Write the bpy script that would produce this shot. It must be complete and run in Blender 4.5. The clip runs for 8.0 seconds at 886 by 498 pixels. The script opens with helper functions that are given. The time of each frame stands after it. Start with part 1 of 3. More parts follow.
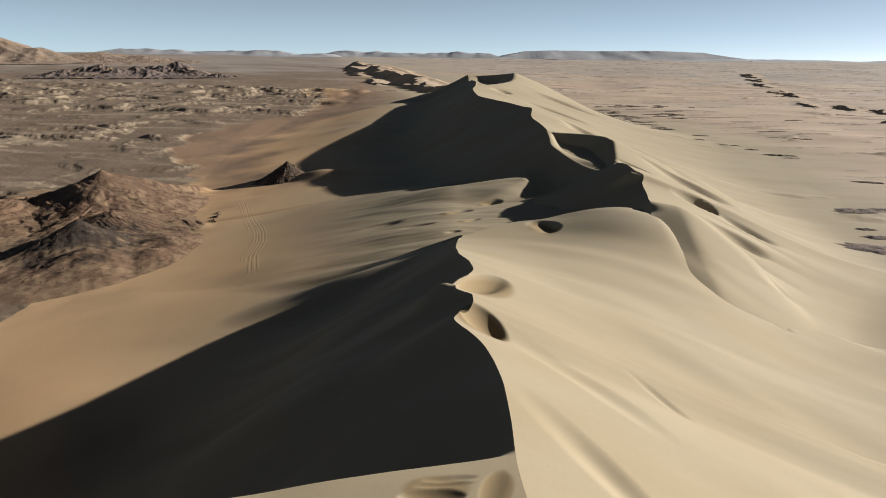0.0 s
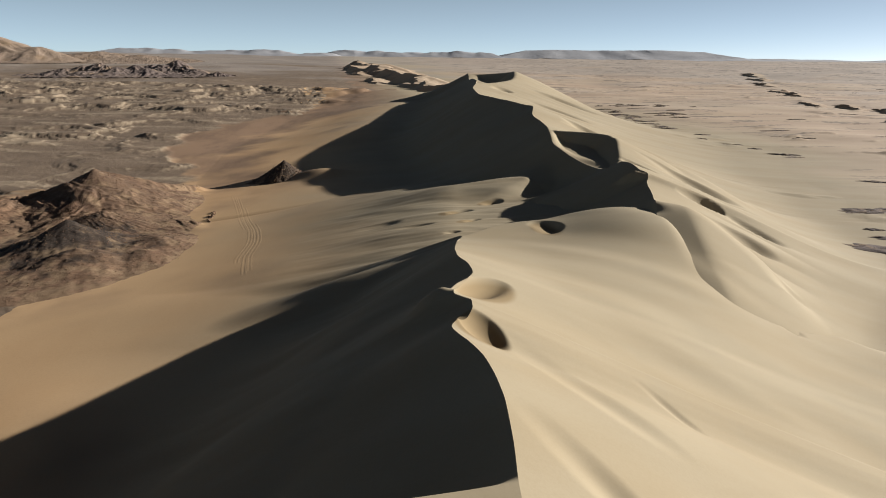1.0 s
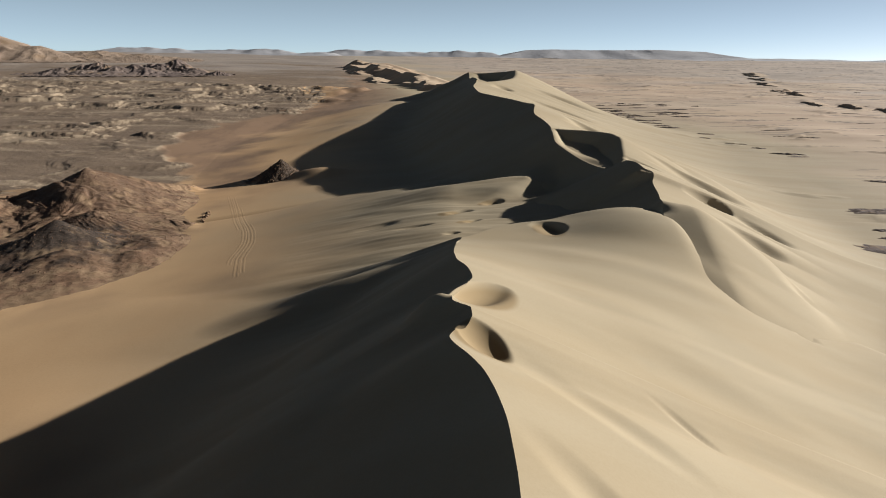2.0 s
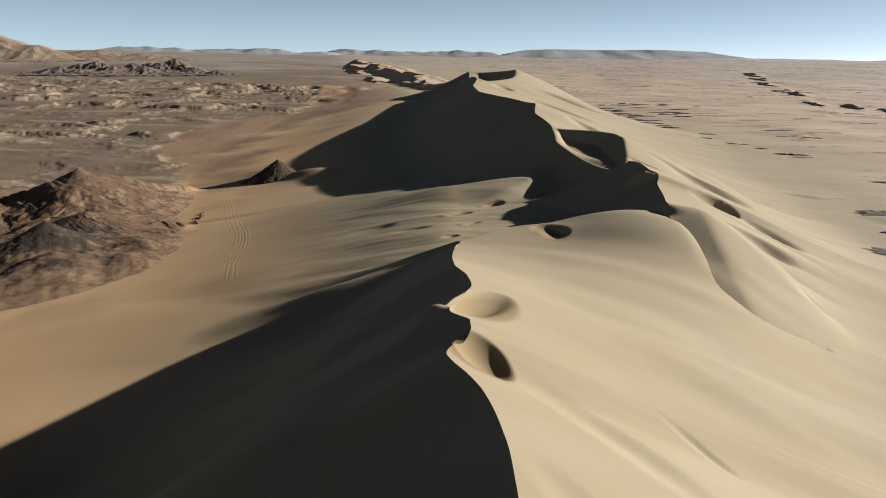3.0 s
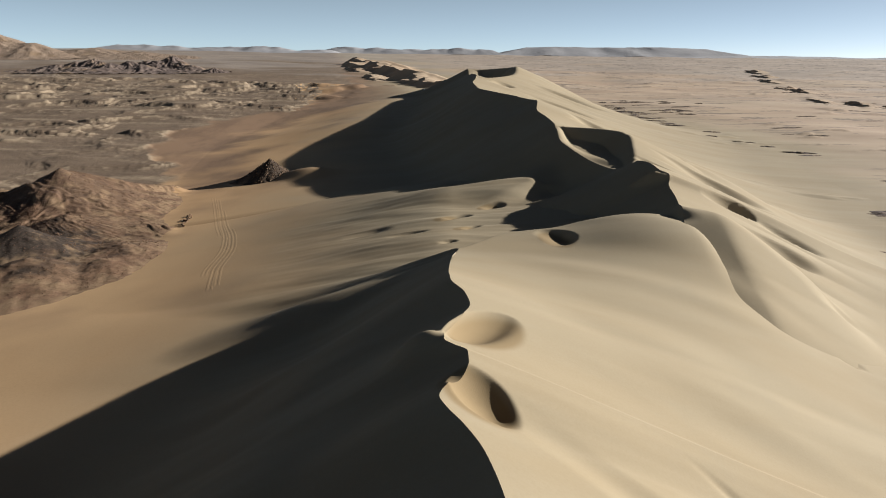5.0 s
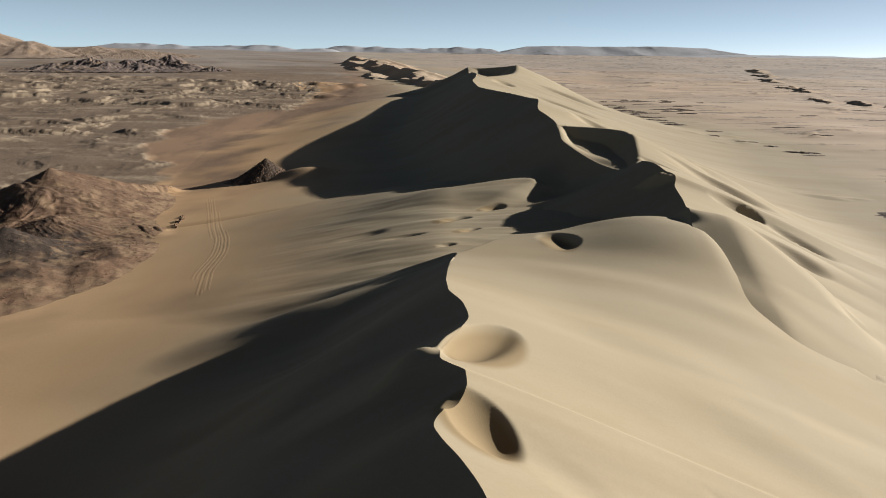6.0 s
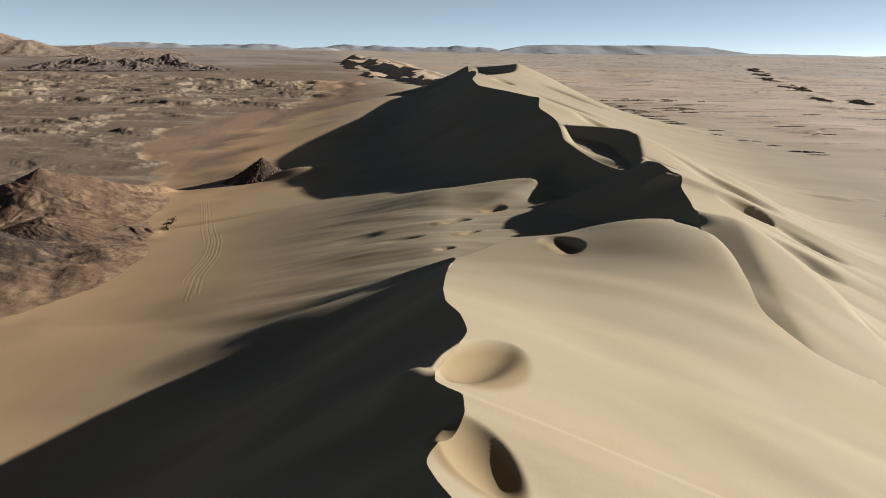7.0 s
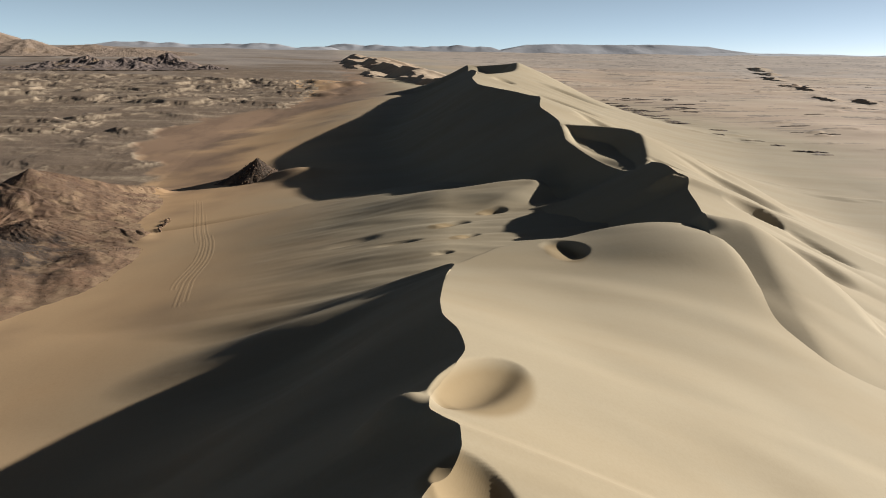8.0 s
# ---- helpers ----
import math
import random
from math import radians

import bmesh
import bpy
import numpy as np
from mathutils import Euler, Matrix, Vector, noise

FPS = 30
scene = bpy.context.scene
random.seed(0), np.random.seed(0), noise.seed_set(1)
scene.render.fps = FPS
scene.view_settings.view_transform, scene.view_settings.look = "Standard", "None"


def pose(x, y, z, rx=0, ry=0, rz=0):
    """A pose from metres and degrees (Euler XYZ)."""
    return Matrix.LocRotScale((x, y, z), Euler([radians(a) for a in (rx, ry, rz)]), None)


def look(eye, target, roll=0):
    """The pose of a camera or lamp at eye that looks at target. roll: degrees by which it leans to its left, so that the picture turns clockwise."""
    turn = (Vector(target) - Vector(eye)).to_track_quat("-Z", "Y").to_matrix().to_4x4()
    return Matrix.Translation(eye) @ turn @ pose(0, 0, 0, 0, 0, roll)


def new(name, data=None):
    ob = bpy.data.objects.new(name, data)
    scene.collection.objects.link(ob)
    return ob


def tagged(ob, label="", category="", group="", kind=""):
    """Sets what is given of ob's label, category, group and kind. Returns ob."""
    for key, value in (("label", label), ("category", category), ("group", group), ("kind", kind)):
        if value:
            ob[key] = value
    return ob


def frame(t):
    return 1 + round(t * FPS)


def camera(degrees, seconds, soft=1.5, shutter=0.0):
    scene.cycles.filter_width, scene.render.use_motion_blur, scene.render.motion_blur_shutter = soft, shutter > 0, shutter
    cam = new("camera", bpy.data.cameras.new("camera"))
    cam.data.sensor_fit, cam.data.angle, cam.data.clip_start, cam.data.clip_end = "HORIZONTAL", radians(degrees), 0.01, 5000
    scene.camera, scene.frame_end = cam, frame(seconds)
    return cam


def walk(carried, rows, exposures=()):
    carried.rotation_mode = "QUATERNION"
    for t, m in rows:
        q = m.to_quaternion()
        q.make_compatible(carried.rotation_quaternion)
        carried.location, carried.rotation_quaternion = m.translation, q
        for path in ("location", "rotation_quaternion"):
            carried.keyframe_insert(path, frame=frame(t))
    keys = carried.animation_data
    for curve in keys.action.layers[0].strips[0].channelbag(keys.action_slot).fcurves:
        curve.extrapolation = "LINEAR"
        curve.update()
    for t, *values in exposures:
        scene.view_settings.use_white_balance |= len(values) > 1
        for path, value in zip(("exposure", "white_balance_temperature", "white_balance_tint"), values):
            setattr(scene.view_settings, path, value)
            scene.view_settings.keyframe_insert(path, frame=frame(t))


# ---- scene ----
cam = camera(70.0, 8.0, soft=1.0)
PATH = [
    (0, (-0.711, -8.813, 83.361), (-0.709, -6.899, 82.781), 0.7),
    (0.5, (-0.376, -5.276, 82.588), (-0.375, -3.362, 82.007), 0.7),
    (1, (-0.167, -1.712, 81.731), (-0.166, 0.202, 81.15), 0.7),
    (1.5, (0.073, 2.236, 80.756), (0.073, 4.149, 80.175), 0.7),
    (3, (0.794, 13.256, 79.263), (0.794, 15.169, 78.681), 0.8),
    (3.5, (0.991, 17.002, 78.864), (0.991, 18.916, 78.281), 0.8),
    (4, (1.229, 20.935, 78.373), (1.229, 22.848, 77.789), 0.8),
    (4.5, (1.468, 24.658, 77.939), (1.468, 26.57, 77.353), 0.7),
    (6, (2.169, 35.862, 76.706), (2.17, 37.773, 76.116), 0.8),
    (6.5, (2.451, 39.756, 76.269), (2.452, 41.666, 75.677), 0.8),
    (7, (2.696, 43.412, 75.911), (2.697, 45.322, 75.318), 0.8),
    (7.5, (2.953, 46.989, 75.579), (2.954, 48.898, 74.986), 0.8),
    (8, (3.202, 50.679, 75.167), (3.203, 52.588, 74.573), 0.8),
]
walk(cam, [(t, look(eye, target, roll)) for t, eye, target, roll in PATH])

# ---- sun, sky, exposure ----
SUN_UP, SUN_AZ = 18.5, -18.0         # degrees above the horizon; degrees from +x towards -y
scene.view_settings.exposure = 1.17
world = bpy.data.worlds.new("sky_world")
scene.world = world
world.use_nodes = True
wn = world.node_tree.nodes
sky = wn.new("ShaderNodeTexSky")
sky.sky_type = "NISHITA"
sky.sun_disc = False
sky.sun_elevation = radians(SUN_UP)
sky.sun_rotation = radians(90 + SUN_AZ)
sky.altitude = 2000
sky.air_density, sky.dust_density, sky.ozone_density = 0.26, 0.9, 0.1
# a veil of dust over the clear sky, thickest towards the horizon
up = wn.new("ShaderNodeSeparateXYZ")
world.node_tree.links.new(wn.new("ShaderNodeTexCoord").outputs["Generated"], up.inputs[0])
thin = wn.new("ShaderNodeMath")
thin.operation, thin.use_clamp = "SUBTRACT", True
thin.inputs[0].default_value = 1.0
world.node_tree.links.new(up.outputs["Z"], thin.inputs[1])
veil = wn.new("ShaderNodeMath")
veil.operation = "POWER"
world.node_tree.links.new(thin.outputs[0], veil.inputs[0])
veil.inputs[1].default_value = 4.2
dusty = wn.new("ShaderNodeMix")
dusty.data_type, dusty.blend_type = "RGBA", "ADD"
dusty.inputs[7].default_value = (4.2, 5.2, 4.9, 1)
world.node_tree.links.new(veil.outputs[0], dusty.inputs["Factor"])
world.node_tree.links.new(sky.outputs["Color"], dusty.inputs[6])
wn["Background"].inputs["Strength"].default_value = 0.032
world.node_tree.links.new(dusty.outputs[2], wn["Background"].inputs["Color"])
sun_data = bpy.data.lights.new("sun", "SUN")
sun_data.energy = 5.0
sun_data.angle = radians(0.55)
sun_data.color = (1.0, 0.98, 0.94)
sun = new("sun", sun_data)
SUN_DIR = Vector((math.cos(radians(SUN_UP)) * math.cos(radians(SUN_AZ)), -math.cos(radians(SUN_UP)) * math.sin(radians(SUN_AZ)), math.sin(radians(SUN_UP))))
sun.matrix_world = look(SUN_DIR * 900, (0, 0, 0))


# ---- arithmetic ----
def smooth(a, b, v):
    s = np.clip((v - a) / (b - a), 0.0, 1.0)
    return s * s * (3 - 2 * s)


def curve(points, v):
    """A smooth curve through (place, value) pairs, flat past its ends and without overshoot."""
    px = np.array([p[0] for p in points], float)
    py = np.array([p[1] for p in points], float)
    d = np.diff(py) / np.diff(px)
    m = np.zeros(len(px))
    same = d[1:] * d[:-1] > 0
    m[1:-1] = np.where(same, 2 * d[1:] * d[:-1] / np.where(same, d[1:] + d[:-1], 1), 0)
    v = np.clip(np.asarray(v, float), px[0], px[-1])
    i = np.clip(np.searchsorted(px, v, side="right") - 1, 0, len(px) - 2)
    h = px[i + 1] - px[i]
    t = (v - px[i]) / h
    return (py[i] * (1 + 2 * t) * (1 - t) ** 2 + h * m[i] * t * (1 - t) ** 2
            + py[i + 1] * t * t * (3 - 2 * t) + h * m[i + 1] * t * t * (t - 1))


def perlin(x, y, seed=0):
    xi, yi = np.floor(x).astype(np.int64), np.floor(y).astype(np.int64)
    xf, yf = x - xi, y - yi

    def corner(ix, iy):
        n = (ix * 374761393 + iy * 668265263 + seed * 974634777) & 0x7FFFFFFF
        n = ((n ^ (n >> 13)) * 1274126177) & 0x7FFFFFFF
        a = ((n ^ (n >> 16)) & 0xFFFF) * (2 * math.pi / 65536)
        return np.cos(a) * (x - ix) + np.sin(a) * (y - iy)

    u, v = xf ** 3 * (xf * (xf * 6 - 15) + 10), yf ** 3 * (yf * (yf * 6 - 15) + 10)
    low = corner(xi, yi) * (1 - u) + corner(xi + 1, yi) * u
    high = corner(xi, yi + 1) * (1 - u) + corner(xi + 1, yi + 1) * u
    return (low * (1 - v) + high * v) * 1.5


def fbm(x, y, seed=0, octaves=4, gain=0.5):
    total, size = 0.0, 1.0
    for k in range(octaves):
        total = total + size * perlin(x * 2 ** k, y * 2 ** k, seed + 17 * k)
        size *= gain
    return total


def smax(a, b, k):
    """The larger of two heights, with the fold rounded over k metres."""
    h = np.clip(0.5 + 0.5 * (a - b) / k, 0, 1)
    return b * (1 - h) + a * h + k * h * (1 - h)


def pit(x, y, cx, cy, rx, ry, depth, turn=0.0, lean=0.0, rim=0.0):
    """A wind-scoured hollow; lean shifts its deepest place along its own x."""
    c, s = math.cos(radians(turn)), math.sin(radians(turn))
    a, b = ((x - cx) * c + (y - cy) * s) / rx, (-(x - cx) * s + (y - cy) * c) / ry
    q = (a - lean * (1 - np.clip(a * a + b * b, 0, 1))) ** 2 + b * b
    return -depth * (1 - smooth(rim, 1.0, np.sqrt(q)))


def scoop(x, y, cx, cy, rx, ry, depth, turn=0.0, wall=0.4):
    """A hollow that deepens along its own x and ends in a short steep wall."""
    c, t = math.cos(radians(turn)), math.sin(radians(turn))
    a, b = ((x - cx) * c + (y - cy) * t) / rx, (-(x - cx) * t + (y - cy) * c) / ry
    a = a + 0.35 * b * b
    return -depth * smooth(-1, 1 - 2 * wall, a) * (1 - smooth(1 - 2 * wall, 1, a)) * np.clip(1 - b * b, 0, 1)


def bowl(x, y, cx, cy, rx, ry, depth, turn=0.0, lean=0.0, soft=0.0):
    """A hollow with a crisp rim, its deepest place shifted along its own x by lean; soft rounds the rim on that side."""
    c, t = math.cos(radians(turn)), math.sin(radians(turn))
    a, b = ((x - cx) * c + (y - cy) * t) / rx, (-(x - cx) * t + (y - cy) * c) / ry
    q = np.clip(1 - a * a - b * b, 0, 1)
    q = np.clip(1 - (a - lean * q) ** 2 - b * b, 0, 1)
    return -depth * q ** (1.0 + soft * smooth(-0.3, 0.7, a))


# ---- the lie of the land ----
FLOOR_LEFT = [(0, -8), (400, -7.5), (600, -4), (750, -1), (1200, 13), (1700, 18), (2500, 30), (3500, 58), (4950, 84)]
FLOOR_RIGHT = [(0, -8), (400, -9), (700, -11), (1200, -6), (1700, 0), (2400, 14), (3300, 42), (4950, 82)]
EDGE = [(60, -175), (173, -160), (189, -152), (237, -138), (262, -132), (298, -132), (365, -142), (413, -170), (490, -196), (596, -262),
        (739, -262), (804, -248), (895, -180), (1061, -128), (1385, -118), (1525, -196), (2200, -330), (3024, -489), (4900, -800)]


def gravel_mask(x, y):
    """1 on the stony plain west of the sandy corridor, 0 on sand."""
    w = 3 + 0.007 * np.maximum(y, 0)
    wob = fbm(x / 60, y / 60, 5, 4) * (10 + 0.02 * np.maximum(y, 0))
    return smooth(-w, w, curve(EDGE, y) - x + wob)


def floor_level(x, y):
    """The broad lie of the plain."""
    r = np.hypot(x, y)
    side = smooth(-0.25, 0.25, x / np.maximum(r, 1))
    return curve(FLOOR_LEFT, r) * (1 - side) + curve(FLOOR_RIGHT, r) * side


def land(x, y):
    """Ground level without dunes and hills."""
    r = np.hypot(x, y)
    z = floor_level(x, y)
    far = smooth(150, 900, r)
    z = z + fbm(x / 420, y / 420, 3, 3) * 5 * far * smooth(60, 300, np.abs(x - 60))
    g = gravel_mask(x, y)
    # low wind-cut benches and knobs on the stony plain
    p, q = 0.94 * x + 0.34 * y, 0.94 * y - 0.34 * x
    lump = fbm(p / 105 + 0.5 * fbm(x / 120, y / 70, 27, 2), q / 62 + 0.3 * fbm(x / 60, y / 90, 28, 2), 21, 5, 0.5)
    belt = (0.42 + 0.58 * smooth(-0.15, 0.25, perlin(x / 260, y / 220, 8) + 0.6 * np.exp(-((y - 1100) / 170) ** 2))) * (1 - 0.85 * smooth(1250, 1420, y + 0.2 * x))
    bench = 1.5 * smooth(-0.12, -0.06, lump) + 2.0 * smooth(0.10, 0.17, lump) + 2.6 * smooth(0.30, 0.40, lump) + 3.0 * np.maximum(lump - 0.35, 0)
    ridge = 1 - 2 * np.abs(fbm(p / 44 + 0.4 * lump, q / 23, 35, 4))
    bench = bench + 0.6 * smooth(0.45, 0.95, ridge) * smooth(-0.1, 0.3, perlin(x / 130, y / 110, 39))
    z = z + g * (bench * belt * 0.58 + 0.22 * fbm(x / 30, y / 16, 33, 3)) * smooth(200, 420, r) * (1 + 0.5 * smooth(900, 1300, r)) * (1 - 0.6 * smooth(1700, 2600, r))
    # streaky swells on the sandy plain to the east
    east = smooth(120, 330, x) * (1 - g)
    z = z + east * (0.45 * fbm(x / 120, y / 60, 41, 3) + np.maximum(fbm(x / 70, y / 40, 47, 4) - 0.38, 0) * 5 * smooth(-0.2, 0.3, perlin(x / 300, y / 220, 12))) * smooth(250, 600, r)
    return z


# ---- the near dune: brink, height, slopes by distance along it ----
BRINK_A = [(-120, 14), (-40, 15), (20, 12), (40, 9.5), (54, 8.1), (62, 8.3), (70, 8.2), (76, 7.6), (83, 6.2), (88, 4.2), (91.7, 2.2), (93.8, 1.5), (97, 2.6),
           (100, 4.3), (103, 5.3), (106, 5.2), (107.8, 3.2), (109.2, 2.0), (112.5, 2.1), (118, 3.2), (124, 5.5), (128, 6.4), (133, 5.7), (139.5, 3.2), (148, 2.9),
           (156, 3.0), (180, 3.9), (190, 5.0), (200, 6.0), (330, 6)]
TOP_A = [(-120, 30), (-30, 36), (40, 39), (56, 39.6), (94, 39.9), (104, 39.7), (109, 39.9), (118, 38.8), (128, 37.7), (139, 38.0), (158, 33.6), (180, 29.2),
         (190, 24), (200, 20), (214, 18), (330, 17.5), (400, 12)]
CROWN_A = [(128, 37.7), (139, 38.0), (158, 33.6), (180, 29.2), (196, 26.5), (215, 25.8), (235, 25.4)]
STEEP_A = [(-120, 0.02), (44, -0.05), (54.4, -0.06), (56.6, 0.60), (150, 0.62), (175, 0.56), (190, 0.47), (202, 0.36), (215, 0.27), (240, 0.23), (330, 0.21)]
FOOT_A = [(-120, 120), (60, 132), (150, 150), (175, 156), (200, 156), (230, 140), (330, 100)]
APRON_A = [(60, 6), (120, 12.2), (150, 15.5), (175, 18), (195, 19.5), (215, 17.5), (250, 11), (330, 7)]
FLAT_A = [(-120, 0), (100, 0), (125, 6), (150, 18), (180, 42), (205, 55), (230, 57), (330, 55)]
NORTH_A = [(-60, 196), (5, 196), (12.6, 205), (19, 213), (27, 217), (36, 219), (46, 222), (62, 224), (77, 224), (120, 190), (160, 170)]
CALM_A = [(-120, 14), (20, 11), (70, 7), (95, 4.0), (130, 4.3), (160, 3.4), (200, 6), (330, 6)]


def swell(x, y):
    """A swell of sand that runs out westwards from the foot of the long dune's steep face."""
    reach = 48 + 1.3 * np.minimum(y - 304, 0)
    return 6.2 * smooth(-45, 32, x) * (1 - smooth(reach - 9, reach + 9, x)) * smooth(280, 304, y) * (1 - smooth(304 + 0.2 * np.clip(x, 0, 40), 332, y))


TINTED_HOLLOWS = [(8.8, 119.2, 5.6, 10.8, -32), (6.0, 96.6, 7.0, 4.8, -54), (35.0, 208, 5.5, 10.0, 14), (5.4, 48.4, 2.0, 3.8, -20), (-1.0, 48.0, 4.2, 2.2, 10), (4, 265, 8, 4, 32), (9.5, 250, 6, 3, 38), (20, 283, 6, 3, 28)]


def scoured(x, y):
    """How far the sand is tinted darker and browner inside the listed hollows."""
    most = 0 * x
    for cx, cy, rx, ry, turn in TINTED_HOLLOWS:
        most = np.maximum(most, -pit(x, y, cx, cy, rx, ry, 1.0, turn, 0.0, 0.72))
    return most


def near_dune(x, y):
    """Thickness of sand of the near dune over the plain."""
    c, calm, top = curve(BRINK_A, y), curve(CALM_A, y), curve(TOP_A, y) + 8
    crown = np.where(y > 139, curve(CROWN_A, y) + 8, top)
    ended = smooth(0, 13, y - curve(NORTH_A, c))
    level = top
    top = np.where(y > 139, crown * (1 - ended) + top * ended, top)
    off = c - x
    off = off + (calm - c) * smooth(0, 22, off)
    run = np.maximum(off, 0)
    lee = top - curve(STEEP_A, y + 0.30 * run * (1 - smooth(70, 105, y))) * (np.sqrt(run * run + (14 * ended) ** 2) - 14 * ended)
    lee = lee + smooth(4, 30, off) * fbm(x / 60, y / 24, 61, 3) * (1.6 - 1.45 * smooth(150, 205, y)) * (1 - 0.8 * smooth(45, 85, off))
    lee = smax(lee, curve(APRON_A, y) * (1 - (0.75 * np.clip((off - 15) / 150, 0, 1) + 0.25 * smooth(15, 165, off))), 8.0)
    u = np.maximum(x - c, 0)
    flat, foot = curve(FLAT_A, y), curve(FOOT_A, y)
    s = np.clip((u + flat * smax(-u / 57, -1 + 0 * u, 0.5)) / np.maximum(foot * 1.12 - flat, 1), 0, 1)
    wind = crown * (0.45 * 0.5 * (1 + np.cos(math.pi * np.clip(s * 1.12, 0, 1))) + 0.55 * (1 - s) ** 2.4)
    a, b = x * 0.97 - y * 0.26, x * 0.26 + y * 0.97
    fold = fbm(a / 90, b / 26, 71, 2)
    wind = wind + fold * 0.9 * smooth(6, 30, u) * (1 - smooth(0.75, 1.0, s))
    wind = wind + 6.6 * smooth(34, 80, x) * smooth(178, 214, y) * (1 - smooth(75, 90, x))
    wind = wind + 4.6 * smooth(8, 84, x) * smooth(120, 222, y) * (1 - smooth(0.2, 0.6, s))
    # north of the cross ridge the sand drops to a lower bank
    past = np.maximum(y - curve(NORTH_A, x), 0)
    bank = smooth(0, 13, past)
    wind = wind * (1 - bank) + np.minimum(wind - 2.0, level + 0.11 * (np.sqrt(np.minimum(u, 72) ** 2 + 400) - 20)) * bank
    z = np.where(x < c, lee, wind)
    z = z + bowl(x, y, 7.0, 96.8, 5.9, 3.9, 2.1, -54, 0.1, 0.9) + bowl(x, y, 8.8, 119.2, 5.2, 10.4, 2.6, -32, -0.45, 0.9) + pit(x, y, -2.0, 111.8, 6.0, 4.6, -2.1, -8) + pit(x, y, 2.6, 112.4, 3.0, 3.0, 0.7)
    z = z + bowl(x, y, 34.7, 209.5, 6.4, 8.6, 2.1, 14, 0.6, 0.5) + bowl(x, y, 5.4, 48.4, 1.8, 3.6, 0.24, -20, -0.35, 0.6) + bowl(x, y, -1.5, 46.8, 3.7, 1.2, 0.75, 9) + bowl(x, y, -0.2, 48.7, 3.4, 0.45, 0.3, 11) + bowl(x, y, 0.4, 49.7, 3.2, 0.5, 0.34, 12)
    z = z + pit(x, y, 18.5, 61, 17, 4.0, 1.0, -52, 0.2) + pit(x, y, 22, 87, 20, 5.0, 0.8, -42, 0.2) + pit(x, y, 40, 97, 9, 1.6, 0.5, -40, 0.2) + pit(x, y, 52, 118, 34, 10, 0.7, -24) + pit(x, y, 104, 173, 5, 2.5, 1.4, -30)
    z = z + fbm(x / 60 - y / 90, y / 13, 91, 3) * 0.65 * smooth(165, 200, y) * smooth(-75, -15, x) * np.where(x > c, bank, 1)
    z = z + scoop(x, y, 7, 267, 8, 3.2, 2.2, 32) + scoop(x, y, 12, 251.5, 5.5, 2.4, 1.5, 38) + scoop(x, y, 22.5, 284, 6.5, 2.8, 1.8, 28) + scoop(x, y, 3.5, 232.5, 4, 1.6, 0.9, 14) + scoop(x, y, -11, 249, 9, 3, 0.9, 6) + scoop(x, y, -27, 259, 11, 3, 0.8, 8) + scoop(x, y, 62, 250, 9, 5, 1.6, 0) + scoop(x, y, 72, 238, 6, 4, 1.2, 0)
    z = z + swell(x, y) + pit(x, y, -34, 185, 40, 14, -3.4, 18) + pit(x, y, -100, 122, 62, 44, -3.4)
    end = smooth(-150, -60, y) * (1 - smooth(345, 425, y)) * (1 - smooth(foot * 0.95, foot * 1.15, u))
    return np.where(x < c, np.maximum(z, 0), smax(z, 0 * z, 3.0)) * end


# ---- the long dune behind it ----
BRINK_B = [(200, 72), (223.3, 77), (241, 81), (254, 83), (260, 85), (264, 82.5), (274, 81.5), (284, 80.5), (291, 78), (298, 74.5), (304, 71), (315, 65.5), (330, 61), (341, 58.2), (347, 58.3),
           (364, 59.2), (384, 57.6), (402, 55.4), (433, 59), (440, 55), (470, 47), (500, 38), (545, 28), (617, 27), (690, 33), (760, 37), (900, 34), (1006, 36), (1150, 10), (1300, -30)]
TOP_B = [(150, 6), (180, 29), (200, 30.5), (223, 31.6), (241, 32.5), (257, 34.5), (262, 37.2), (274, 38.6), (284, 37.8), (291, 34.5), (299, 31.8), (306, 32.4), (315, 34), (330, 36.5), (341, 39), (350, 42), (402, 47.7), (435, 51.4), (545, 53), (617, 54), (760, 57), (840, 56), (900, 52), (960, 52), (1006, 58.5), (1080, 48), (1150, 38), (1300, 28)]
CALM_B = [(200, 72), (240, 80), (280, 78), (310, 66), (340, 60), (400, 57), (500, 40), (600, 29), (900, 34), (1006, 36), (1150, 10), (1300, -30)]
STEEP_B = [(200, 0.58), (420, 0.58), (600, 0.56), (1300, 0.5)]
FOOT_B = [(150, 50), (180, 78), (200, 88), (222, 98), (240, 116), (349, 160), (428, 188), (748, 285), (903, 250), (1300, 150)]
BRINK_D = [(690, 33), (760, 60), (840, 84), (900, 95), (940, 98), (962, 88), (985, 66), (1006, 40)]
FLOOR_D = [(690, 55), (740, 52), (800, 48.5), (900, 46), (960, 48), (1006, 56)]
TOP_D = [(690, 55.5), (760, 55.5), (840, 56), (890, 59), (935, 64.5), (965, 62), (1006, 58.5)]
BRINK_C = [(284, 80.5), (292, 82), (316, 87), (335, 90), (344, 88), (351, 81), (357, 70), (362, 59)]
FLOOR_C = [(284, 37.4), (291, 34.3), (299, 32.7), (312, 33.9), (325, 34.4), (338, 35.6), (350, 37.5), (361, 40.5)]
TOP_C = [(284, 37.8), (292, 35.5), (302, 36), (316, 39), (337, 42.5), (356, 43.5), (364, 43.3)]
SOUTH_B = [(-40, 330), (20, 262), (50, 240), (77, 222), (92, 206), (108, 189), (118, 178), (140, 150), (260, 80)]


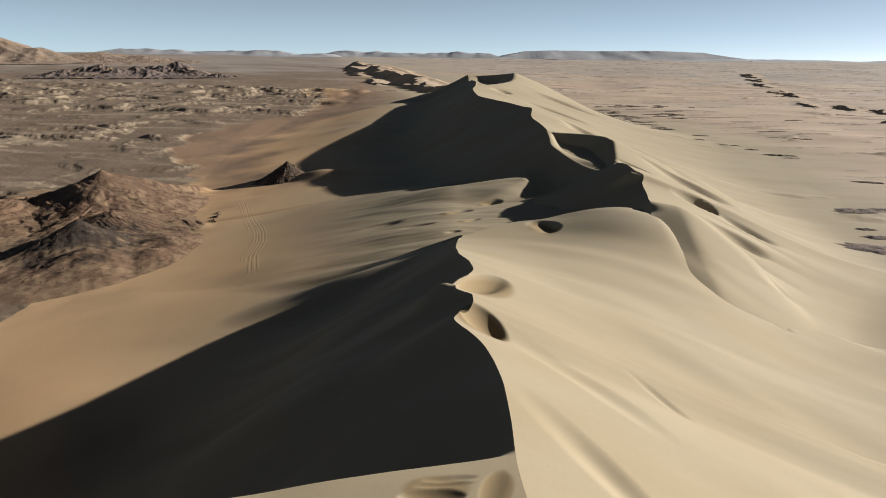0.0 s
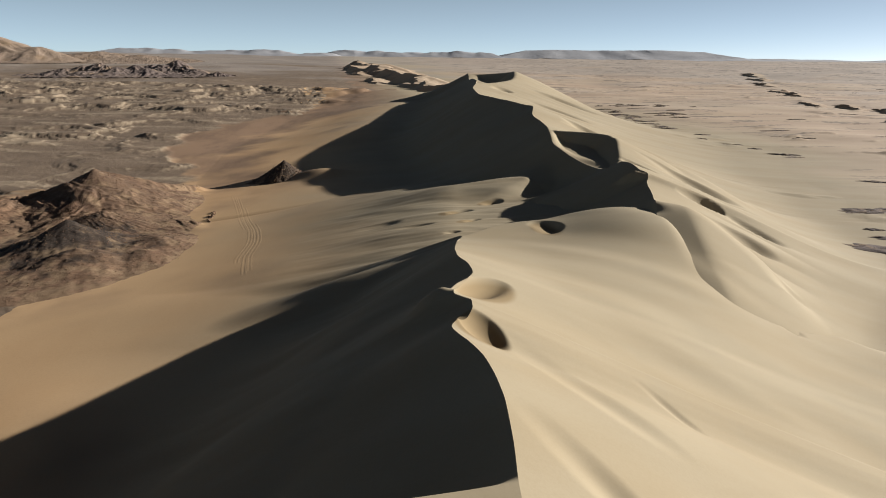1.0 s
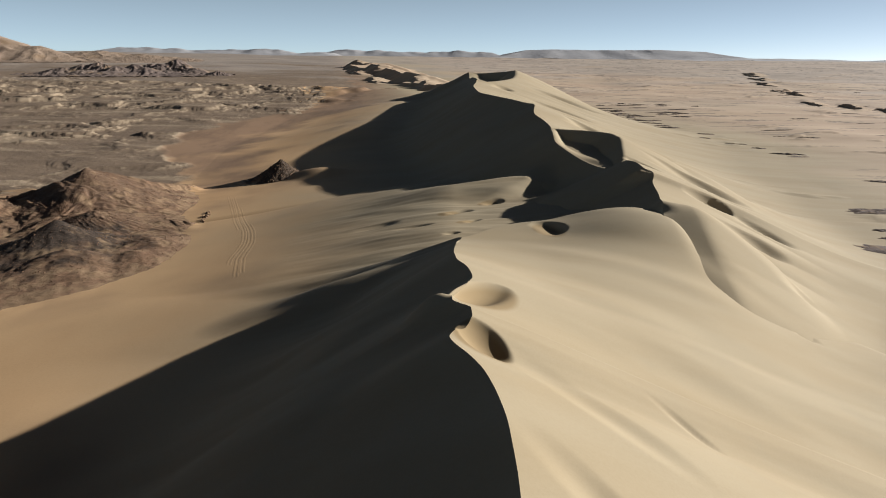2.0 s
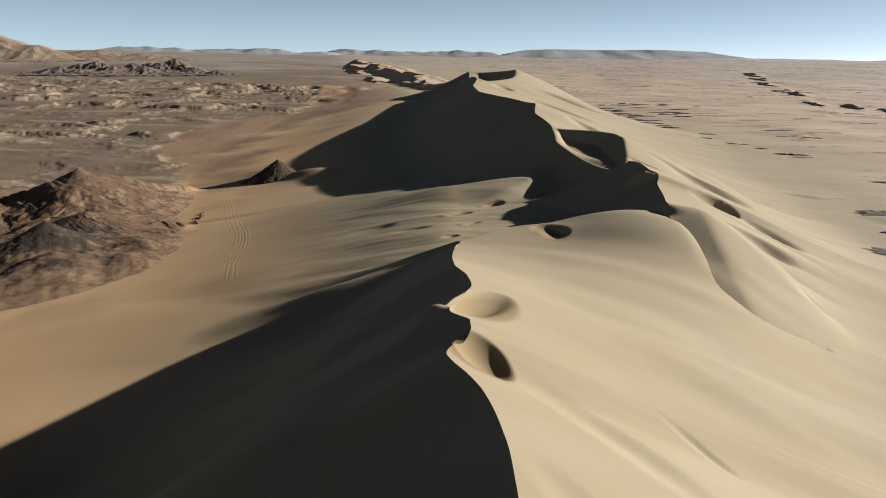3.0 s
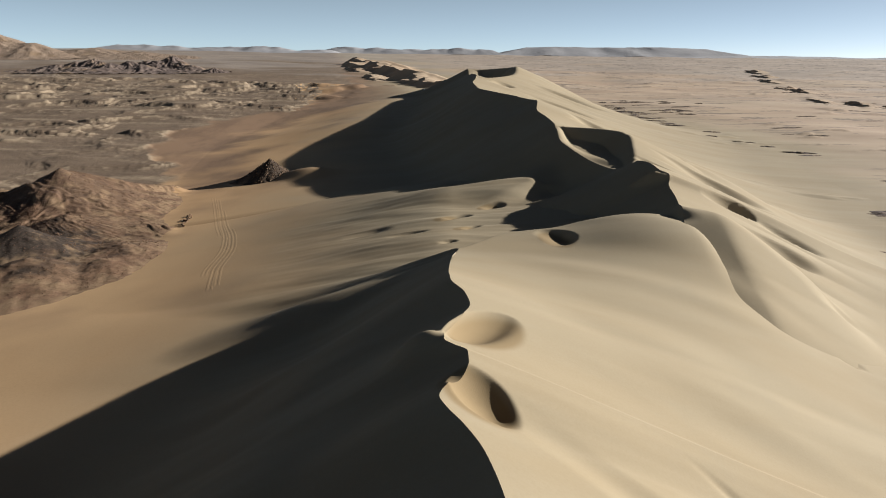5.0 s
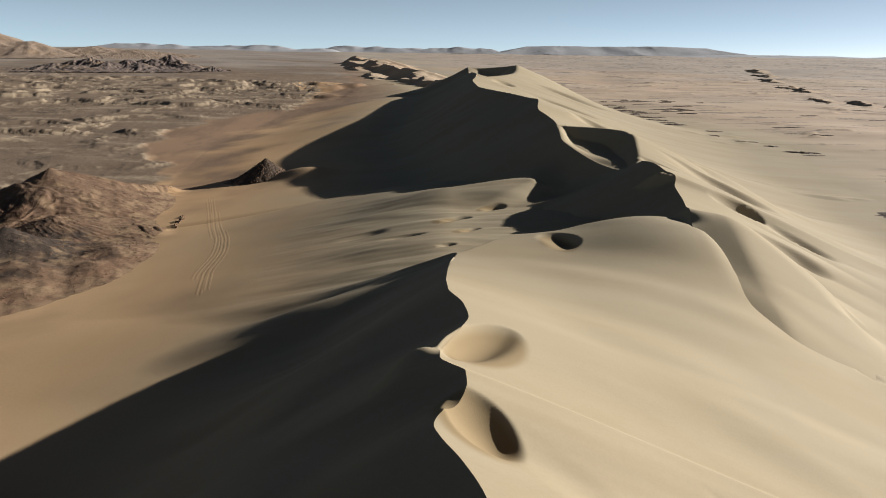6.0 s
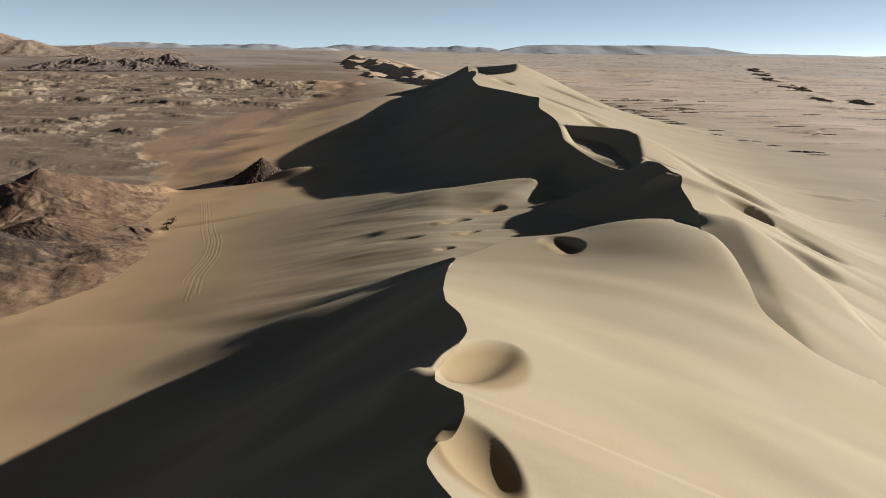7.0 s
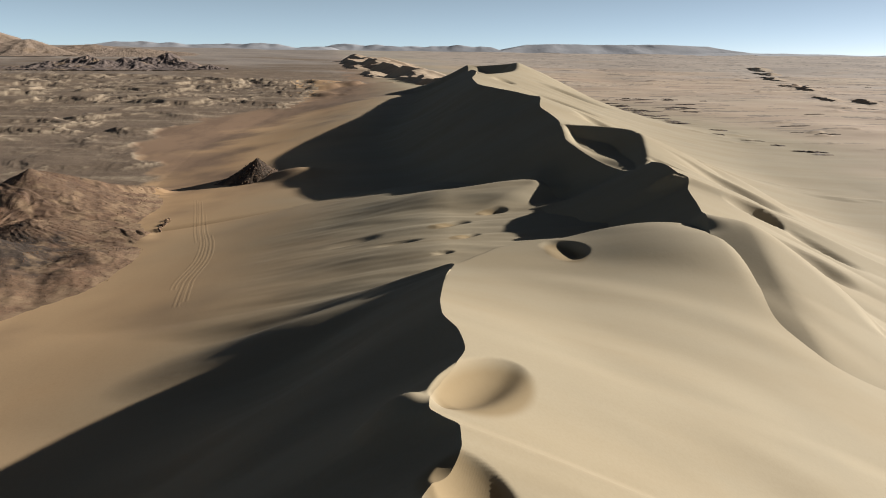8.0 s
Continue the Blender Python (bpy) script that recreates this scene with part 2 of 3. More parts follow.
CAP_B = [(40, 6), (60, 30), (77, 40), (92, 27), (104, 13), (112, 8), (124, 4), (150, 2)]
SCOOPS_B = [(104, 287, 30, 8, 5.0, -22), (116, 232, 15, 5, 2.6, -8), (129, 251, 16, 4, 2.2, -12), (115, 199, 10, 5, 2.0, -20), (106, 340, 17, 5, 4.0, -8),
            (96, 299, 14, 6, 3.6, -12), (126, 314, 28, 7, 4.2, -10), (92, 420, 16, 8, 4.0, -4), (110, 400, 20, 8, 4.0, -4), (150, 345, 20, 8, 3.0, -8), (100, 480, 24, 12, 4.0, -4), (85, 560, 22, 14, 4.0, -4), (62, 700, 14, 20, 4.5, -12), (110, 640, 40, 10, 3.2, -24), (135, 760, 60, 14, 3.6, -28)]


def long_dune(x, y):
    """Thickness of sand of the long dune over the plain."""
    c, calm, base = curve(BRINK_B, y), curve(CALM_B, y), floor_level(x, y)
    top = curve(TOP_B, y) - base
    off = c - x
    off = off + (calm - c) * smooth(0, 40, off)
    lee = top - curve(STEEP_B, y) * np.maximum(off, 0)
    lee = lee + smooth(6, 40, off) * fbm(x / 110 + 0.3 * y / 40, y / 40, 63, 3) * 3.0
    lee = smax(lee, (16.5 + 9 * smooth(520, 640, y) * (1 - smooth(820, 1000, y))) * (1 - smooth(70, 240, off)), 9.0)
    first, second = (y > 284) & (y < 362), (y > 690) & (y < 1006)
    c2 = np.maximum(np.where(first, curve(BRINK_C, y), np.where(second, curve(BRINK_D, y), c)), c)
    top2 = np.where(c2 > c, np.where(second, curve(TOP_D, y), curve(TOP_C, y)) - base, top)
    u = np.maximum(x - c2, 0)
    foot = curve(FOOT_B, y)
    s = np.clip(u / (foot * 1.25 - c2 + c), 0, 1)
    wind = top2 * (0.42 * 0.5 * (1 + np.cos(math.pi * np.clip(s * 1.2, 0, 1))) + 0.58 * (1 - s) ** 2.1)
    a, b = x * 0.98 - y * 0.17, x * 0.17 + y * 0.98
    fold = fbm(a / 110, b / 32, 73, 2)
    wind = wind + (np.abs(fold) * 3.4 - 1.0) * smooth(14, 40, u) * (1 - smooth(0.3, 0.62, s)) * (0.35 + 0.65 * (1 - smooth(420, 600, y)))
    sunk = np.where(second, curve(FLOOR_D, y), curve(FLOOR_C, y)) - base
    bend = np.where(second, curve(BRINK_D, y + 2) - curve(BRINK_D, y - 2), curve(BRINK_C, y + 2) - curve(BRINK_C, y - 2)) / 4
    basin = np.maximum(top + (sunk - top) * smooth(0, np.where(second, 24, 7), x - c), top2 + 0.74 * (x - c2) / np.sqrt(1 + bend ** 2))
    wind = np.where(c2 > c, -smax(-basin, -wind, 0.1 + np.where(second, 5, 1.6) * smooth(0, 10, c2 - c)), wind)
    z = np.where(x < c, lee, wind)
    z = z + pit(x, y, 97, 203, 36, 22, -14.0, -45) + pit(x, y, 12, 285, 48, 15, -6.0, 8) + pit(x, y, -86, 430, 34, 18, -4.2, -10) + pit(x, y, 78.5, 261.5, 8.5, 1.5, -3.4, -14)
    z = z + swell(x, y)
    z = z + bowl(x, y, 107, 257, 11, 4.2, 3.4, -4, 0.35)
    for cx, cy, rx, ry, depth, turn in SCOOPS_B:
        z = z + scoop(x, y, cx, cy, rx, ry, depth, turn)
    z = z + pit(x, y, 101, 207, 20, 9, 2.4, -48)
    rise = y - curve(SOUTH_B, x)
    bank = 29.0 + 0.37 * (y - 188) + 0.13 * np.maximum(y - 193, 0) - 0.02 * (x - 77) - 0.5 * (np.sqrt(np.maximum(x - 84, 0) ** 2 + 16) - 4)
    front = 0.9 * rise + curve(CAP_B, x) + 4 * smooth(60, 77, x)
    bank = smax(bank, 1.2 * (1 - smooth(110, 190, x)), 9.0)
    north = smooth(211, 222, y)
    cap = front + (bank - front) * (smooth(54, 64, x) * (1 - north) + smooth(73, 81, x) * north)
    z = -smax(-z, -cap, 7.0)
    end = smooth(-30, 10, rise + 10 + 44 * smooth(50, 64, x)) * (1 - smooth(1150, 1320, y)) * (1 - smooth(1.0, 1.28, u / foot))
    return np.where(x < c, np.maximum(z, 0), smax(z, 0 * z, 3.0)) * end


WEST = [(-120, 14), (200, 6), (226, 20), (300, 30), (400, 40), (545, 24), (900, 36), (1300, 0), (2450, -210), (4900, -650)]
EAST = [(-120, 130), (60, 140), (150, 150), (200, 170), (240, 193), (349, 220), (428, 245), (748, 320), (903, 290), (1300, 130), (1450, 60), (2450, -180), (4900, -560)]


def tints(x, y):
    """How red, ochre or eastern the loose sand is, place by place."""
    ochre = smooth(8, 135, curve(WEST, y) - x + 14 * fbm(x / 50, y / 50, 19, 3) - 40 * smooth(220, 300, y))
    gap = x - curve(EDGE, y) - 20
    red = 0.95 * smooth(-0.15, 0.6, np.exp(-(gap / (25 + 0.06 * np.maximum(y, 0))) ** 2) * smooth(250, 700, y) + 0.4 * fbm(x / 60, y / 60, 29, 4) - 0.1)
    east = smooth(15, 120 + 0.1 * np.maximum(y, 0), x - curve(EAST, y) + 30 * fbm(x / 120, y / 120, 14, 3))
    return {"ochre": ochre, "red": red, "east": east, "in_hollow": scoured(x, y)}


# ---- materials ----
def mat(name):
    m = bpy.data.materials.new(name)
    m.use_nodes = True
    nt = m.node_tree
    bsdf = nt.nodes["Principled BSDF"]
    bsdf.inputs["Specular IOR Level"].default_value = 0.15
    bsdf.inputs["Roughness"].default_value = 0.95
    return m, nt, bsdf


class Nodes:
    """Short forms for wiring a material."""

    def __init__(self, nt):
        self.nt = nt
        self.place = nt.nodes.new("ShaderNodeNewGeometry").outputs["Position"]

    def scaled(self, x, y, z, turn=0.0):
        n = self.nt.nodes.new("ShaderNodeMapping")
        n.inputs["Scale"].default_value = (x, y, z)
        n.inputs["Rotation"].default_value = (0, 0, radians(turn))
        self.nt.links.new(self.place, n.inputs["Vector"])
        return n.outputs["Vector"]

    def noise(self, scale, detail=4.0, rough=0.55, vector=None):
        n = self.nt.nodes.new("ShaderNodeTexNoise")
        n.inputs["Scale"].default_value = scale
        n.inputs["Detail"].default_value = detail
        n.inputs["Roughness"].default_value = rough
        self.nt.links.new(vector or self.place, n.inputs["Vector"])
        return n.outputs["Fac"]

    def voronoi(self, scale, vector=None):
        n = self.nt.nodes.new("ShaderNodeTexVoronoi")
        n.inputs["Scale"].default_value = scale
        self.nt.links.new(vector or self.place, n.inputs["Vector"])
        return n.outputs["Distance"]

    def wave(self, scale, distortion, vector):
        n = self.nt.nodes.new("ShaderNodeTexWave")
        n.inputs["Scale"].default_value = scale
        n.inputs["Distortion"].default_value = distortion
        n.inputs["Detail"].default_value = 2.0
        n.inputs["Detail Scale"].default_value = 0.6
        self.nt.links.new(vector, n.inputs["Vector"])
        return n.outputs["Fac"]

    def step(self, value, low, high, a=0.0, b=1.0):
        n = self.nt.nodes.new("ShaderNodeMapRange")
        n.interpolation_type = "SMOOTHSTEP"
        for key, v in (("From Min", low), ("From Max", high), ("To Min", a), ("To Max", b)):
            n.inputs[key].default_value = v
        self.nt.links.new(value, n.inputs["Value"])
        return n.outputs["Result"]

    def times(self, a, b, how="MULTIPLY"):
        n = self.nt.nodes.new("ShaderNodeMath")
        n.operation = how
        for i, v in enumerate((a, b)):
            if isinstance(v, (int, float)):
                n.inputs[i].default_value = v
            else:
                self.nt.links.new(v, n.inputs[i])
        return n.outputs["Value"]

    def mix(self, factor, a, b):
        n = self.nt.nodes.new("ShaderNodeMix")
        n.data_type = "RGBA"
        if isinstance(factor, (int, float)):
            n.inputs["Factor"].default_value = factor
        else:
            self.nt.links.new(factor, n.inputs["Factor"])
        for key, v in ((6, a), (7, b)):
            if isinstance(v, tuple):
                n.inputs[key].default_value = (*v, 1)
            else:
                self.nt.links.new(v, n.inputs[key])
        return n.outputs[2]

    def attribute(self, name):
        n = self.nt.nodes.new("ShaderNodeAttribute")
        n.attribute_name = name
        return n.outputs["Fac"]

    def bump(self, height, strength, distance, normal=None):
        n = self.nt.nodes.new("ShaderNodeBump")
        n.inputs["Strength"].default_value = strength
        n.inputs["Distance"].default_value = distance
        self.nt.links.new(height, n.inputs["Height"])
        if normal:
            self.nt.links.new(normal, n.inputs["Normal"])
        return n.outputs["Normal"]


def sand_colour(k):
    """Pale dune sand, warmer and cooler in long streaks, with coarse dark grains gathered in patches."""
    streak = k.noise(1.0, 5, 0.6, k.scaled(0.012, 0.05, 0.03, 15))
    patch = k.noise(0.035, 5, 0.6)
    grain = k.noise(2.2, 6, 0.7)
    col = k.mix(k.step(streak, 0.3, 0.7), (0.25, 0.197, 0.124), (0.272, 0.223, 0.149))
    col = k.mix(k.step(patch, 0.52, 0.75, 0.0, 0.45), col, (0.234, 0.197, 0.136))
    col = k.mix(k.attribute("in_hollow"), col, (0.19, 0.137, 0.074))
    return k.mix(k.step(grain, 0.35, 0.75, 0.0, 0.22), col, (0.21, 0.157, 0.0928))


def ripple_normal(k):
    ripple = k.wave(1.25, 5.0, k.scaled(1, 1, 0.4, 24))
    where = k.step(k.noise(0.11, 3, 0.5), 0.47, 0.66)
    first = k.bump(k.times(ripple, where), 0.11, 0.03)
    return k.bump(k.noise(0.6, 6, 0.65), 0.12, 0.2, first)


def ochre_colour(k):
    """Redder sand of the corridor west of the dunes."""
    col = k.mix(k.step(k.noise(1.0, 5, 0.6, k.scaled(0.012, 0.004, 0.01, -20)), 0.35, 0.7), (0.46, 0.3, 0.16), (0.42, 0.258, 0.13))
    return k.mix(k.step(k.noise(1.6, 6, 0.7), 0.4, 0.75, 0.0, 0.2), col, (0.258, 0.152, 0.0735))


def loose_sand(k):
    """The sand of dunes and plain alike, tinted by place."""
    crust = k.mix(k.step(k.noise(1.0, 7, 0.68, k.scaled(0.03, 0.012, 0.02, -12)), 0.42, 0.62), (0.178, 0.112, 0.07), (0.126, 0.08, 0.052))
    ochre = k.mix(k.attribute("red"), ochre_colour(k), crust)
    east = k.mix(k.step(k.noise(1.0, 6, 0.6, k.scaled(0.004, 0.016, 0.01, 8)), 0.35, 0.68), (0.365, 0.272, 0.188), (0.305, 0.216, 0.148))
    east = k.mix(k.step(k.noise(1.0, 5, 0.6, k.scaled(0.0011, 0.0022, 0.002, 4)), 0.45, 0.62, 0.0, 0.6), east, (0.342, 0.27, 0.194))
    return k.mix(k.attribute("east"), k.mix(k.attribute("ochre"), sand_colour(k), ochre), east)


sand, nt, bsdf = mat("dune_sand")
k = Nodes(nt)
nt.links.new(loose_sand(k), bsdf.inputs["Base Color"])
nt.links.new(ripple_normal(k), bsdf.inputs["Normal"])

plain, nt, bsdf = mat("desert_floor")
k = Nodes(nt)
floor_col = loose_sand(k)
stony = k.mix(k.step(k.noise(0.02, 6, 0.65), 0.35, 0.7), (0.122, 0.086, 0.058), (0.158, 0.113, 0.077))
stony = k.mix(k.step(k.noise(0.4, 5, 0.7), 0.5, 0.75, 0.0, 0.6), stony, (0.0888, 0.0634, 0.0449))
# pale patches and streaks, plus painted sunlight on the benches' east sides
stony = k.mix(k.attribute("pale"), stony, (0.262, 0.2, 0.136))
floor_col = k.mix(k.attribute("gravel"), floor_col, stony)
# far haze painted as a greyer ground colour
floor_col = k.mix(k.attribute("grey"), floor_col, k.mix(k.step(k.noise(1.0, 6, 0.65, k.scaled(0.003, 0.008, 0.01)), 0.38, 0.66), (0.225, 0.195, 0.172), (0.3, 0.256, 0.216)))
floor_col = k.mix(k.attribute("dark"), floor_col, (0.0816, 0.067, 0.0543))
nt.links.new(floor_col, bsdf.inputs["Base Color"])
nt.links.new(k.bump(k.times(k.noise(0.25, 8, 0.7), k.attribute("gravel")), 0.6, 0.9, ripple_normal(k)), bsdf.inputs["Normal"])


def rock_material(name, dark, mid, light, size=1.0, relief=0.9):
    """Broken rock and scree: broad stains, lighter and darker stones, sand caught between them."""
    m, nt, bsdf = mat(name)
    k = Nodes(nt)
    col = k.mix(k.step(k.noise(0.05 / size, 5, 0.6), 0.35, 0.68), mid, light)
    col = k.mix(k.step(k.noise(0.22 / size, 7, 0.72), 0.44, 0.68, 0.0, 0.6), col, dark)
    col = k.mix(k.step(k.noise(1.3 / size, 5, 0.75), 0.5, 0.7, 0.0, 0.7), col, dark)
    col = k.mix(k.step(k.voronoi(0.9 / size), 0.05, 0.4, 0.5, 0.0), col, dark)
    col = k.mix(k.step(k.noise(1.0, 5, 0.65, k.scaled(0.07 / size, 0.7 / size, 0.35 / size, 22)), 0.5, 0.66, 0.0, 0.55), col, light)
    col = k.mix(k.attribute("black"), col, k.mix(k.step(k.noise(1.1 / size, 6, 0.75), 0.42, 0.68), (0.02, 0.016, 0.013), (0.056, 0.04, 0.03)))
    grit = k.mix(k.step(k.noise(0.9 / size, 6, 0.7), 0.45, 0.7, 0.0, 0.55), (0.205, 0.138, 0.082), (0.125, 0.083, 0.052))
    col = k.mix(k.attribute("drift"), col, grit)
    nt.links.new(col, bsdf.inputs["Base Color"])
    nt.links.new(k.bump(k.noise(1.6 / size, 8, 0.72), relief, 0.5 * size), bsdf.inputs["Normal"])
    return m


red_rock = rock_material("red_brown_rock", (0.058, 0.036, 0.025), (0.128, 0.074, 0.045), (0.172, 0.108, 0.066), 1.0, 0.4)
black_rock = rock_material("black_brown_rock", (0.048, 0.032, 0.0232), (0.152, 0.096, 0.0624), (0.208, 0.136, 0.084), 1.0, 0.6)
far_rock = rock_material("far_dark_rock", (0.07, 0.054, 0.048), (0.108, 0.081, 0.07), (0.15, 0.112, 0.09), 9.0, 0.3)
pale_rock = rock_material("far_pale_rock", (0.154, 0.109, 0.0794), (0.195, 0.142, 0.102), (0.23, 0.17, 0.125), 8.0)
# bluish and pale with little contrast: distance haze painted into the rock
hazed_mesa_rock = rock_material("hazed_mesa_rock", (0.25, 0.248, 0.258), (0.275, 0.27, 0.276), (0.295, 0.286, 0.288), 30.0, 0.1)


# ---- mesh helpers ----
def sheet(name, x, y, z, material, wrap=False, masks=None):
    """A mesh over a grid of places; wrap closes the second direction."""
    rows, cols = x.shape
    mesh = bpy.data.meshes.new(name)
    co = np.stack([x, y, z], -1).reshape(-1, 3).astype(np.float32)
    index = np.arange(rows * cols).reshape(rows, cols)
    if wrap:
        index = np.concatenate([index, index[:, :1]], 1)
    quads = np.stack([index[:-1, :-1], index[:-1, 1:], index[1:, 1:], index[1:, :-1]], -1).reshape(-1, 4)
    # face upwards
    p = co[quads[len(quads) // 2]]
    if np.cross(p[1] - p[0], p[2] - p[0])[2] < 0:
        quads = quads[:, ::-1]
    mesh.vertices.add(len(co))
    mesh.vertices.foreach_set("co", co.ravel())
    mesh.loops.add(quads.size)
    mesh.loops.foreach_set("vertex_index", quads.astype(np.int32).ravel())
    mesh.polygons.add(len(quads))
    mesh.polygons.foreach_set("loop_start", np.arange(0, quads.size, 4, dtype=np.int32))
    mesh.polygons.foreach_set("use_smooth", np.ones(len(quads), dtype=bool))
    mesh.update(calc_edges=True)
    for key, values in (masks or {}).items():
        layer = mesh.attributes.new(key, "FLOAT", "POINT")
        layer.data.foreach_set("value", np.ascontiguousarray(values, dtype=np.float32).ravel())
    mesh.materials.append(material)
    return new(name, mesh)


def spread(fine, near, far, grow):
    """Offsets from 0 that begin with a fine step and widen."""
    out, step = [0.0], fine
    while out[-1] < far:
        out.append(out[-1] + step)
        if out[-1] > near:
            step *= grow
    return np.array(out)


# ---- ground ----
rings = np.concatenate([np.linspace(1, 58, 20), np.exp(np.linspace(math.log(60), math.log(4950), 740))])
bearing = np.concatenate([np.linspace(-41, 41, 760), np.linspace(41, 319, 130)[1:-1]])
rr, bb = np.meshgrid(rings, np.radians(bearing), indexing="ij")
gx, gy = rr * np.sin(bb), 15 + rr * np.cos(bb)
gz = land(gx, gy)
gm = gravel_mask(gx, gy)
# ground falling eastwards, to the sun, is painted lighter; noise adds pale patches
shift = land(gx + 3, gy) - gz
pale_lit_m = gm * (smooth(0.3, 0.75, 0.02 + 0.35 * fbm(gx / 50, gy / 30, 25, 4) - 1.1 * shift) + 0.6 * smooth(0.36, 0.5, fbm(gx / 160 + gy / 120, gy / 22, 37, 4) * (1 - 0.4 * smooth(1300, 1500, gy)))).clip(0, 1) * 0.9
tint = tints(gx, gy)
east_m = tint["east"]
dark_m = east_m * (1 - gm) * smooth(0.10, 0.35, fbm(gx / 130, gy / 26, 51, 5, 0.6) + 0.35 * np.exp(-((gx - 350) / 120) ** 2 - ((gy - 1060) / 190) ** 2) - 0.32) * 0.65
# grows with distance: haze put into the plain's colour, with a ragged edge
haze_m = smooth(1800, 3200, np.hypot(gx, gy) + 900 * fbm(gx / 500, gy / 260, 57, 4) + 0.2 * np.maximum(gx, 0)) * 0.6
ground = sheet("ground", gx, gy, gz, plain, True, {"grey": haze_m, "gravel": gm, "pale": pale_lit_m, "dark": dark_m, **tint})
tagged(ground, "sandy and stony desert plain, ochre and grey-brown", "ground", kind="structure")

# ---- dunes ----
def dune_of(x, y, z, brink, label, group, pale=False):
    """A dune as a steep face and a windward slope that meet in the brink, column number brink of the grid."""
    base = new("sand_dune")
    mid = x.shape[0] // 2
    base.location = (float(x[mid, brink]), float(y[mid, brink]), float(z[mid].min()))
    for name, part_label, a, b in (("slip_face", "steep shaded sand face", 0, brink + 1), ("windward_slope", "smooth sunlit sand slope", brink, x.shape[1])):
        tint = tints(x[:, a:b], y[:, a:b])
        if pale:
            tint = {key: 0 * value + (key == "east") for key, value in tint.items()}
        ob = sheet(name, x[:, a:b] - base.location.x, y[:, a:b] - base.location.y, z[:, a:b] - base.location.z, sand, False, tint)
        ob.parent = base
        tagged(ob, part_label)
    return tagged(base, label, "dune", group)


side = spread(0.22, 14, 180, 1.022)
u = np.concatenate([-side[::-1], side[1:]])
v = np.concatenate([np.arange(-150, 40, 2.5), np.arange(40, 44, 0.5), np.arange(44, 58, 0.14), np.arange(58, 88, 0.5), np.arange(88, 130, 0.28), np.arange(130, 225, 0.5), np.arange(225, 292, 0.45), np.arange(292, 430, 1.2)])
vv, uu = np.meshgrid(v, u, indexing="ij")
vv = vv - 0.30 * np.clip(-uu, 0, 60) * (1 - smooth(70, 105, vv))
xx = curve(BRINK_A, vv) + uu
dune_of(xx, vv, land(xx, vv) + near_dune(xx, vv) - 0.3, len(side) - 1, "pale sand dune with a sharp winding crest and steep shaded face", "desert dunes")

side_l, side_r = spread(0.35, 14, 255, 1.025), spread(0.35, 14, 370, 1.022)
u = np.concatenate([-side_l[::-1], side_r[1:]])
v = np.concatenate([np.arange(110, 480, 0.8), 480 * np.exp(np.arange(0, math.log(1330 / 480), 0.004))])
vv, uu = np.meshgrid(v, u, indexing="ij")
xx = curve(BRINK_B, vv) + uu
dune_of(xx, vv, land(xx, vv) + long_dune(xx, vv) - 0.3, len(side_l) - 1, "long high sand dune with scooped hollows and a broad shaded face", "desert dunes")


def ridge_dune(label, cx, cy, length, height, lean, seed, width=4.5, group="desert dunes"):
    """A far dune with a winding brink along y, its steep face to the west."""
    v = np.linspace(-1, 1, 150)
    side_l, side_r = spread(height * 0.02, height * 0.3, height * 3.2, 1.12), spread(height * 0.02, height * 0.3, height * width * 1.15, 1.10)
    u = np.concatenate([-side_l[::-1], side_r[1:]])
    vv, uu = np.meshgrid(v, u, indexing="ij")
    yy = cy + vv * length / 2
    c = cx + lean * vv * length / 2 + length * 0.14 * fbm(vv * 2.6, vv * 0 + seed, seed, 3) + height * 0.8 * fbm(vv * 8, vv * 0, seed + 3, 2)
    xx = c + uu
    top = height * np.clip(1 - vv ** 2, 0, 1) * (0.85 + 0.4 * fbm(vv * 4.0, vv * 0 + 2.3, seed + 9, 2))
    lee = smax(top - 0.6 * np.maximum(-uu, 0), 0 * uu, height * 0.12)
    s = np.clip(uu / (height * width), 0, 1)
    wind = top * (0.65 * 0.5 * (1 + np.cos(math.pi * s)) + 0.35 * (1 - s) ** 1.4) + fbm(xx / height, yy / height / 0.6, seed + 5, 3) * height * 0.05 * smooth(0.05, 0.3, s) * (1 - s)
    star = (1 - 2 * np.abs(fbm(xx / height / 2.2, yy / height / 2.6, seed + 13, 2))) * height * 0.03
    z = np.where(uu < 0, lee, wind)
    z = land(xx, yy) + z + star * smooth(0.1, 0.7, z / height) - 0.4
    return dune_of(xx, yy, z, len(side_l) - 1, label, group, True)


for cx, cy, length, height, lean, seed in ((-5, 1380, 190, 24, 0.3, 3), (-45, 1530, 190, 22, 0.15, 7), (-72, 1680, 220, 30, 0.3, 11), (-125, 1830, 230, 24, 0.1, 15), (-150, 2010, 250, 32, 0.3, 19),
                                           (-215, 2190, 280, 26, 0.1, 23), (-240, 2400, 330, 36, 0.3, 27), (-330, 2620, 360, 32, 0.2, 29), (-300, 2200, 180, 18, 0.2, 51), (-190, 1750, 140, 12, 0.2, 53)):
    ridge_dune("far sand dune of a chain with a crooked shaded crest", cx, cy, length * 1.5, height * 0.85, lean - 0.40, seed, 4.4)
